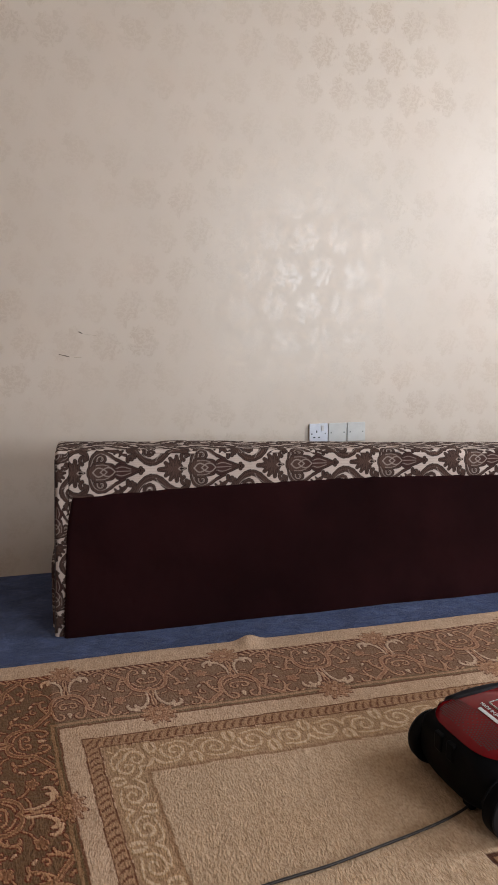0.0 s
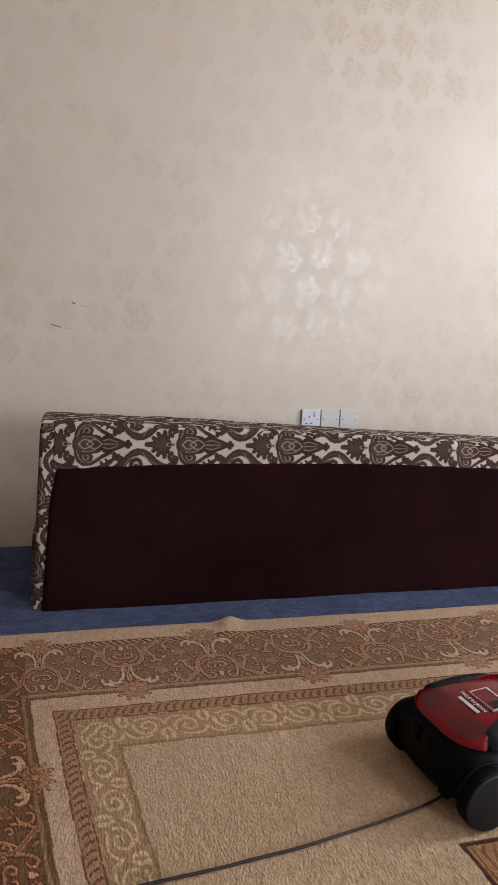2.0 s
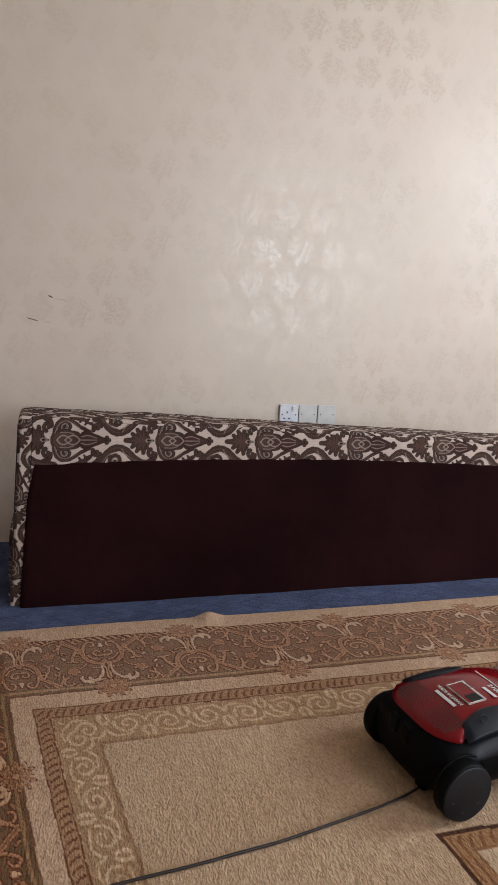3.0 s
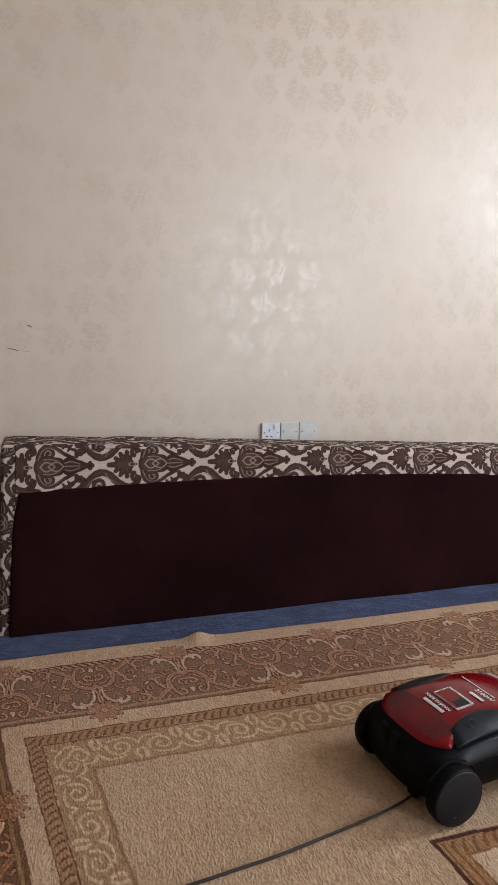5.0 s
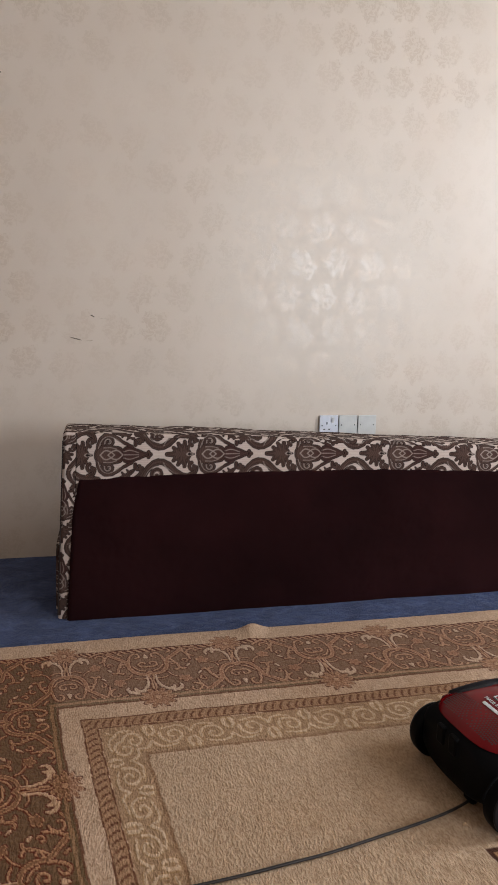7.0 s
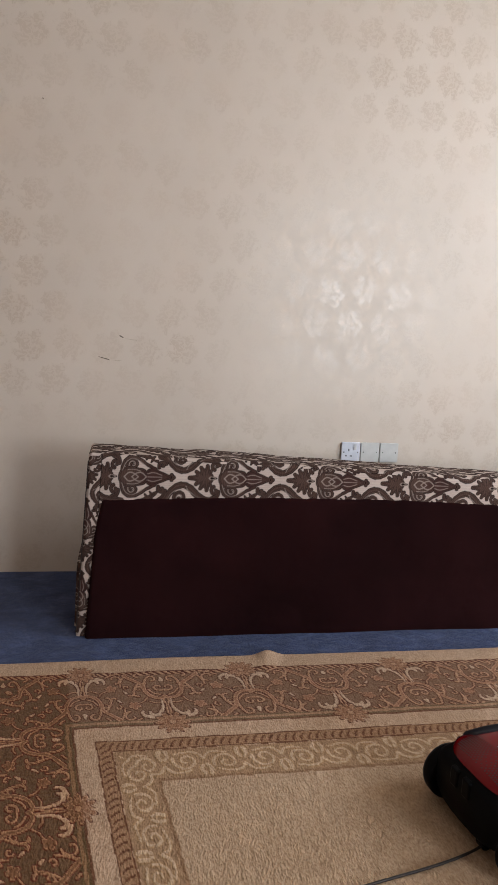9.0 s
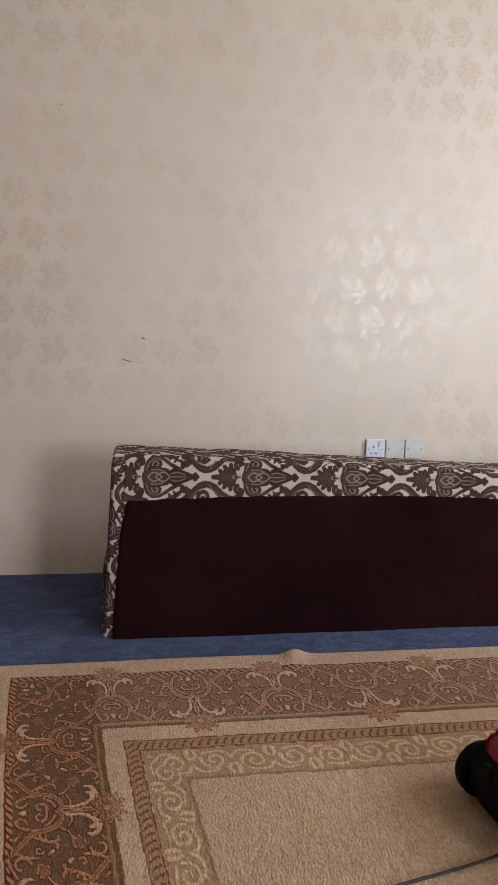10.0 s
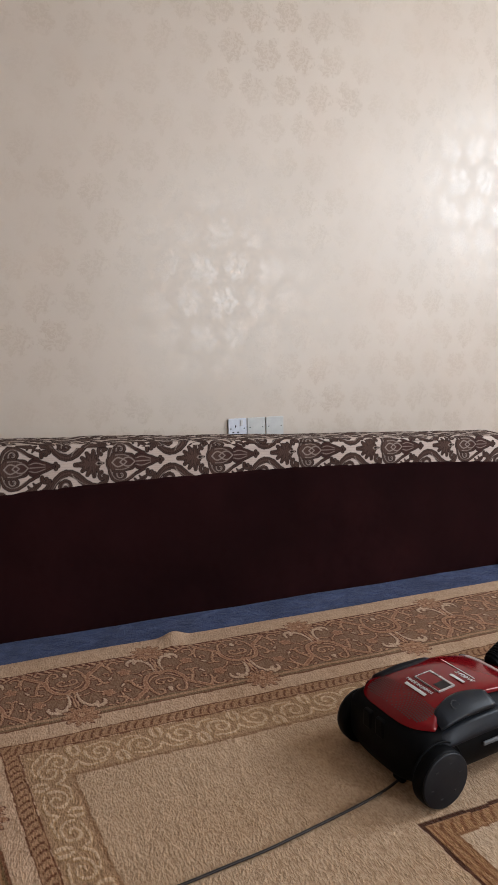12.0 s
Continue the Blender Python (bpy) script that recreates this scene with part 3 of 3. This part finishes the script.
    ground = np.array(GROUND) * (0.94 + 0.06 * np.sin(w * 300)[..., None])
    dark = np.array(INK) + (mid - np.array(INK)) * step(-d - 0.009)
    col = ground + (dark - ground) * step(-d)
    col = col + (ground * 0.72 - col) * step(-light) * 0.75
    # fine shading lines drawn inside the dark parts
    vein = np.abs(d + 0.0205) - 0.0026
    col = col + (np.array(INK) - col) * (step(-vein) * 0.9)
    return col + (np.array(INK) - col) * step(-drop)


def padded(x0, x1, y0, y1, top, parent, name, lean, seed, pitch=0.335, row=None, step=0.0018, r=0.022):
    """A soft upholstered slab: a rounded profile drawn along x, with the print on it."""
    xs = np.arange(x0, x1 + step, step)
    depth = y1 - y0
    zt = top(xs)
    q = np.concatenate([np.arange(0.0, 0.60, step), np.arange(0.60, 0.60 + depth, step), np.linspace(0.61 + depth, 1.2 + depth, 12)])
    Q, X = np.meshgrid(q, xs, indexing="ij")
    T = np.broadcast_to(zt, X.shape)
    f = np.clip(Q / 0.60, 0, 1)
    g = np.clip((Q - 0.60) / depth, 0, 1)
    k = np.clip((Q - 0.60 - depth) / 0.60, 0, 1)
    Z = T * f - T * k
    Y = y0 + depth * g
    # rounded long edges
    near = np.clip(1 - (T - Z) / r, 0, 1) * (g <= 0)
    Y = Y + r * (1 - np.sqrt(np.clip(1 - near ** 2, 0, 1))) * (g <= 0)
    lip = np.clip(1 - np.minimum(g, 1 - g) * depth / r, 0, 1) * (g > 0) * (k <= 0)
    Z = Z - r * 0.8 * (1 - np.sqrt(np.clip(1 - lip ** 2, 0, 1)))
    # rounded ends, loose cloth
    end = np.clip(1 - np.minimum(X - x0, x1 - X) / 0.014, 0, 1)
    Y = Y + np.where(k > 0, -1, 1) * 0.014 * (1 - np.sqrt(np.clip(1 - end ** 2, 0, 1))) * (1 - 2 * g)
    Z = Z - 0.008 * end ** 2 * f * (1 - k)
    Y = Y + 0.004 * ripple(X, Z, 11, seed) * (f < 1)
    Z = Z + 0.0035 * ripple(X, Y, 13, seed + 1) * (g > 0)
    X2 = X + lean * Z * np.exp(-(X - x0) / 0.3)
    centre = row(xs) if row else zt - 0.05
    along = np.where(Q < 0.6, Z, T + (Q - 0.6)) - np.broadcast_to(centre, X.shape)
    col = damask((X - 0.167) / pitch, along / pitch)
    # the end strip is cut from the cloth turned upright, with a dark seam
    strip = np.broadcast_to(xs < x0 + 0.046, X.shape) & (Q < 0.6)
    col[strip] = damask(Z[strip] / (0.72 * pitch), (X[strip] - x0 - 0.004) / (0.72 * pitch))
    seam = (np.abs(X - x0 - 0.046) < 0.0022) & (Q < 0.6)
    col[seam] = col[seam] * 0.35
    ox, oy = parent.location.x, parent.location.y
    return sheet(name, np.stack([X2 - ox, Y - oy, np.maximum(Z, 0.002)], -1), col, FABRIC, parent)


def mattress():
    ob = thing("mattress", (0.9, 2.72, 0.0))
    x0, x1 = -0.150, 1.93

    def top(x):
        return 0.608 - 0.0440 * x + 0.003 * np.sin(x * 3.1)

    padded(x0, x1, 2.622, 2.825, top, ob, "cover", 0.052, 2, row=lambda x: 0.539 - 0.008 * x - 0.0125 * np.clip(x - 0.3, 0, 9) ** 2)
    # flat end caps of the cover
    for x, s in ((x0 + 0.062, -1), (x1 - 0.02, 1)):
        part("end_panel", block((x - 0.9 - 0.004, 2.640 - 2.72, 0.004), (x - 0.9 + 0.004, 2.808 - 2.72, top(x) - 0.05), 0.003), PIPING, ob)
    # the dark underside, sewn on with a bowed upper edge
    xs, fs = np.linspace(-0.120, x1 - 0.02, 260), np.linspace(0, 1, 60)
    F, X = np.meshgrid(fs, xs, indexing="ij")
    high = 0.4775 - 0.031 * (X - 0.55) ** 2 + 0.0008 * np.sin(X * 95) + 0.0010 * np.sin(X * 41)
    Z = 0.0005 + (high - 0.0005) * F
    Y = 2.6185 - 0.013 * (1 - F) + 0.004 * ripple(X, Z, 11, 2) - 0.0025 * np.sin(F * math.pi)
    X2 = X + (0.070 * Z + 0.012 * np.clip(F * 4 - 3, 0, 1)) * np.exp(-(X + 0.120) / 0.3)
    rim = (F >= 1) | (X <= xs[0]) | (X >= xs[-1])
    Y = np.where(rim, Y + 0.007, Y)
    sheet("base_cloth", np.stack([X2 - 0.9, Y - 2.72, Z], -1), None, CLOTH, ob, "near-black brown base cloth")
    # piping down the end
    pipe = [(x0 + 0.001 + 0.052 * z - 0.9, 2.634 - 2.72, z) for z in (0.012, 0.15, 0.3, 0.45, 0.585)]
    part("piping", tube(pipe, 0.0035, 6), PIPING, ob, "dark sewn piping", True)
    return tagged(ob, "long mattress stood on edge, brown damask print and dark base", "mattress")


mattress()


def floor_cushion():
    ob = thing("floor_cushion", (0.1, 2.90, 0.0))
    padded(-0.160, 0.42, 2.70, 3.02, lambda x: 0.235 + 0.012 * np.sin(x * 9), ob, "cover", 0.02, 5, pitch=0.3, r=0.05)
    return tagged(ob, "low cushion in brown damask print behind the mattress", "cushion")


floor_cushion()

# ---- the vacuum cleaner ----


def vac_half_width(x):
    return 0.130 - 0.05 * max(0.0, x - 0.02) + 0.008 * math.sin((x + 0.03) * 5.5) - 0.5 * max(0.0, x - 0.24) ** 1.6 - 0.5 * max(0.0, -0.01 - x) ** 1.5


def vac_top(x):
    """Height of the body's crown along its length."""
    return 0.169 - 1.02 * max(0.0, 0.10 - x) ** 1.8 - 1.1 * max(0.0, x - 0.12) ** 2.0


def vac_point(x, a, off=0.0):
    """On the body's skin: a in degrees from the near side (0) over the crown (90) to the far side (180)."""
    w, top, low, n = vac_half_width(x) + off, vac_top(x) + off, 0.014, 2.9
    mid, c, s = 0.085, math.cos(radians(a)), math.sin(radians(a))
    y = -w * math.copysign(abs(c) ** (2 / n), c)
    h = (top - mid) if s >= 0 else (mid - low)
    return Vector((x, y, mid + h * math.copysign(abs(s) ** (2 / n), s)))


def vac_patch(x0, x1, a0, a1, off, nx=14, na=14, shape=None, drop=0.006):
    """A shell piece that lies on the body, with a turned-down rim."""
    bm = bmesh.new()
    rows = []
    for i in range(nx + 1):
        f = i / nx
        row = []
        for j in range(na + 1):
            g = j / na
            x, a = x0 + (x1 - x0) * f, a0 + (a1 - a0) * g
            if shape:
                x, a = shape(f, g)
            rim = i in (0, nx) or j in (0, na)
            row.append(bm.verts.new(vac_point(x, a, off - (drop if rim else 0.0))))
        rows.append(row)
    for p, q in zip(rows, rows[1:]):
        for j in range(na):
            bm.faces.new((p[j], p[j + 1], q[j + 1], q[j]))
    bmesh.ops.recalc_face_normals(bm, faces=bm.faces[:])
    return bm


def on_lid(x, y, off):
    """The pose of a thing that lies on the crown: its own x runs to the near side."""
    z = vac_top(x) + off
    slope = math.degrees(math.atan((vac_top(x + 0.005) - vac_top(x - 0.005)) / 0.01))
    return pose(x, y, z, 0, -slope, 0)


def vacuum_cleaner():
    ob = thing("vacuum_cleaner", (0.747, 1.640, 0.0115), 7.0)
    # lower body, drawn along its length
    bm = bmesh.new()
    xs = [-0.062, -0.055, -0.04, -0.02, 0.0, 0.04, 0.08, 0.12, 0.16, 0.20, 0.24, 0.28, 0.31, 0.335, 0.35, 0.357]
    rings = []
    for x in xs:
        shrink = 1.0
        if x < -0.05:
            shrink = 0.90 if x > -0.06 else 0.78
        if x > 0.34:
            shrink = 0.9 if x < 0.355 else 0.75
        ring = [vac_point(x, a, -0.002) for a in range(0, 360, 10)]
        c = sum(ring, Vector()) / len(ring)
        rings.append([bm.verts.new(c + (p - c) * shrink) for p in ring])
    for p, q in zip(rings, rings[1:]):
        for j in range(36):
            bm.faces.new((p[j], p[(j + 1) % 36], q[(j + 1) % 36], q[j]))
    bm.faces.new(rings[0])
    bm.faces.new(rings[-1][::-1])
    bmesh.ops.recalc_face_normals(bm, faces=bm.faces[:])
    part("lower_body", bm, VAC_BLACK, ob, "black plastic lower body", True)

    # side shells of dark grey plastic
    for a0, a1 in ((8, 36), (172, 144)):
        part("side_shell", vac_patch(0.0, 0.33, a0, a1, 0.003, 20, 8), VAC_GREY, ob, "dark grey side shell", True)

    # red lid, narrower in the middle where the pedals sit
    def lid_shape(f, g):
        x = -0.040 + 0.37 * f
        reach = 58 - 17 * math.exp(-((x + 0.04) / 0.030) ** 2) - 6 * math.exp(-((x - 0.32) / 0.06) ** 2)
        reach = max(18.0, reach)
        return x + 0.034 * abs(2 * g - 1) ** 3 * (1 - f) ** 4 - 0.010 * math.sin(math.pi * g) * (1 - f) ** 4, reach + (180 - 2 * reach) * g

    lid = part("lid", vac_patch(0, 0, 0, 0, 0.006, 40, 28, lid_shape), VAC_RED, ob, "glossy red lid", True)

    # vent holes in the lid's rear slope
    vent = bmesh.new()
    for i in range(17):
        x = -0.032 + i * 0.0056
        reach = 58 - 17 * math.exp(-((x + 0.04) / 0.030) ** 2)
        for j in range(46):
            a = 40 + (100 / 45) * (j + 0.5 * (i % 2))
            e = abs(a - 90) / (86 - reach)
            if e > 1 or x < -0.036 + 0.036 * e ** 3 or x > (0.020 if a > 66 else 0.052):
                continue
            p, px, pa = vac_point(x, a, 0.0064), vac_point(x + 0.0019, a, 0.0064), vac_point(x, a + 1.1, 0.0064)
            dx, da = (px - p) * 1.25, (pa - p).normalized() * 0.0022
            q = [vent.verts.new(p + dx * c + da * s) for c, s in ((1, 0), (0.3, 0.9), (-0.8, 0.6), (-0.8, -0.6), (0.3, -0.9))]
            vent.faces.new(q)
    bmesh.ops.recalc_face_normals(vent, faces=vent.faces[:])
    grille = part("vent_grille", vent, VAC_RED_DARK, lid, "rows of small dark vent holes")
    grille["kind"] = "stuff"

    # dust gauge with its silver frame
    gauge = part("gauge_window", block((-0.0240, -0.039, -0.002), (0.0130, 0.030, 0.0010), 0.0006), VAC_RED, lid, "dark red gauge window")
    gauge.matrix_basis = on_lid(0.083, -0.008, 0.006)
    bm = bmesh.new()
    for lo, hi in (((-0.0265, -0.042), (-0.0248, 0.032)), ((0.0135, -0.042), (0.0190, 0.032)), ((-0.0248, -0.042), (0.0135, -0.0395)), ((-0.0248, 0.0303), (0.0135, 0.032))):
        piece = block((*lo, -0.002), (*hi, 0.0022), 0.0005)
        me = bpy.data.meshes.new("piece")
        piece.to_mesh(me)
        piece.free()
        bm.from_mesh(me)
        bpy.data.meshes.remove(me)
    part("gauge_frame", bm, VAC_SILVER, lid, "silver gauge frame").matrix_basis = on_lid(0.083, -0.008, 0.006)
    part("gauge_recess", block((-0.016, -0.038, 0.0005), (0.0125, -0.014, 0.0018), 0.0006), VAC_WINDOW, lid, "smoked gauge recess").matrix_basis = on_lid(0.083, -0.008, 0.006)
    part("label_bar", block((-0.0040, -0.034, 0), (0.0040, 0.028, 0.0010), 0.0004), VAC_LIGHT, lid, "pale printed bar").matrix_basis = on_lid(0.030, -0.006, 0.0072)
    turn = pose(0, 0, 0, 0, 0, -90)
    lettering("lettering", "MADE IN JAPAN", 0.0108, on_lid(0.0435, -0.006, 0.0075) @ turn, VAC_LIGHT, lid, "pale printed letters")
    lettering("lettering", "2100W", 0.017, on_lid(0.149, -0.030, 0.0068) @ turn, VAC_LIGHT, lid, "pale printed letters")
    part("label_bar", block((-0.004, -0.030, 0), (0.004, 0.010, 0.001), 0.0003), VAC_LIGHT, lid, "pale printed bar").matrix_basis = on_lid(0.128, -0.020, 0.0068)
    part("label_bar", block((-0.0015, -0.045, 0), (0.0015, 0.055, 0.001), 0.0003), VAC_LIGHT, lid, "thin pale printed line").matrix_basis = on_lid(0.162, -0.002, 0.0066)

    # pedals on both flanks
    def pedal_shape(side):
        def shape(f, g):
            x = 0.006 + 0.154 * f
            a0, a1 = 37.5, 37.5 + 34 * math.sin(math.pi * min(1, 0.18 + 0.64 * f)) ** 0.6
            a = a0 + (a1 - a0) * g
            return x, a if side < 0 else 180 - a
        return shape

    for side in (-1, 1):
        pedal = part("pedal", vac_patch(0, 0, 0, 0, 0.010 if side < 0 else 0.008, 16, 12, pedal_shape(side), 0.008), VAC_GREY, ob, "dark grey textured pedal", True)
        if side < 0:
            centre = vac_point(0.060, 57, 0.0108)
            nrm = (vac_point(0.060, 57, 0.02) - vac_point(0.060, 57, 0.0)).normalized()
            q = nrm.to_track_quat("Z", "Y")
            ring = [centre + q @ Vector((math.cos(radians(a)) * 0.0095, math.sin(radians(a)) * 0.0095, 0)) for a in range(40, 400, 20)]
            part("power_symbol", tube(ring, 0.0011, 5), HOLE, pedal, "round embossed symbol")

    # rear wheels with hub caps, small castor in front
    for y, s in ((-0.136, -1), (0.110, 1)):
        face = Matrix.Translation((-0.018, y, 0.0595)) @ pose(0, 0, 0, 90, 0, 0)
        wheel = part("wheel", disc(0.0590, 0.030, 48, 0.006, face), VAC_BLACK, ob, "black plastic wheel", True)
        cap = Matrix.Translation((-0.018, y + s * 0.0155, 0.0595)) @ pose(0, 0, 0, 90, 0, 0)
        hub = part("hub_cap", disc(0.0565, 0.006, 48, 0.0025, cap), VAC_WHEEL, wheel, "dark grey disc hub cap", True)
        for a in range(15, 375, 60):
            c = Vector((-0.018 + 0.036 * math.cos(radians(a)), y + s * 0.0188, 0.0595 + 0.036 * math.sin(radians(a))))
            part("slot", block(c - Vector((0.0035, 0.0004, 0.0012)), c + Vector((0.0035, 0.0004, 0.0012))), HOLE, wheel)
    part("castor", disc(0.02, 0.02, 20, 0.003, Matrix.Translation((0.27, 0, 0.02)) @ pose(0, 0, 0, 90, 0, 0)), VAC_BLACK, ob, "", True)
    # wheel arch lip, side marking, rear cable outlet
    arch = [(-0.018 + 0.066 * math.cos(radians(a)), -0.1285, 0.0595 + 0.066 * math.sin(radians(a))) for a in range(20, 165, 12)]
    part("wheel_arch", tube(arch, 0.0022, 6), VAC_BLACK, ob, "", True)
    mark = vac_point(0.13, 3, 0.0035)
    part("side_marking", block((mark.x - 0.03, mark.y - 0.003, 0.086), (mark.x + 0.06, mark.y + 0.003, 0.094), 0.002), VAC_STRIP, ob, "pale grey side strip")
    part("rear_vent", block((-0.066, 0.02, 0.085), (-0.052, 0.045, 0.125), 0.004), VAC_BLACK, ob)
    part("rear_vent", block((-0.066, -0.02, 0.085), (-0.052, 0.005, 0.125), 0.004), VAC_BLACK, ob)
    part("cable_outlet", block((-0.052, -0.066, 0.008), (-0.036, -0.036, 0.036), 0.005), VAC_BLACK, ob)
    # front trim and hose
    part("front_trim", vac_patch(0.262, 0.275, 42, 138, 0.009, 3, 20), VAC_SILVER, ob, "silver front trim", True)
    hose_line = [(0.30, 0.03, 0.14), (0.36, 0.035, 0.17), (0.45, 0.05, 0.16), (0.56, 0.10, 0.06), (0.70, 0.16, 0.028), (0.92, 0.20, 0.026), (1.2, 0.1, 0.026)]
    hose = part("hose", tube(hose_line, 0.021, 14), VAC_BLACK, ob, "black corrugated hose", True)
    rib_at = chaikin(hose_line, 3)
    for p, q in list(zip(rib_at, rib_at[1:]))[4:20]:
        d = (Vector(q) - Vector(p)).normalized().to_track_quat("Z", "Y").to_matrix().to_4x4()
        part("hose_rib", disc(0.0245, 0.006, 18, 0.002, Matrix.Translation(p) @ d), VAC_BLACK, hose, "", True)
    return tagged(ob, "red and black canister vacuum cleaner standing on the rug", "vacuum cleaner")


vacuum_cleaner()


def power_cable():
    pts = [(0.735, 1.600, 0.020), (0.700, 1.581, 0.018), (0.64, 1.562, 0.0165), (0.568, 1.546, 0.016), (0.50, 1.533, 0.016), (0.444, 1.522, 0.016), (0.38, 1.510, 0.016), (0.32, 1.504, 0.016), (0.226, 1.492, 0.016), (0.11, 1.484, 0.016), (0.0, 1.470, 0.016), (-0.12, 1.44, 0.016), (-0.2, 1.38, 0.016)]
    ob = thing("power_cable", (0.3, 1.5, 0.012))
    part("cord", tube([(x - 0.3, y - 1.5, z - 0.012) for x, y, z in pts], 0.0027, 8), CABLE_GREY, ob, "", True)
    return tagged(ob, "thin dark grey power cable lying across the rug", "cable")


power_cable()


def assumed_nozzle():
    # stands in for a dark spot past the mattress end; the nozzle is assumed
    ob = thing("assumed_nozzle", (1.985, 2.585, 0.0), 12.0)
    part("foot", block((-0.135, -0.045, 0.004), (0.135, 0.045, 0.045), 0.014, 3), VAC_BLACK, ob, "", True)
    part("neck", tube([(0.0, 0.0, 0.035), (0.02, -0.05, 0.06), (0.05, -0.12, 0.10)], 0.018, 12), VAC_GREY, ob, "dark grey neck", True)
    return tagged(ob, "low black block with a neck, an assumed nozzle, on the blue carpet", "vacuum nozzle")


assumed_nozzle()
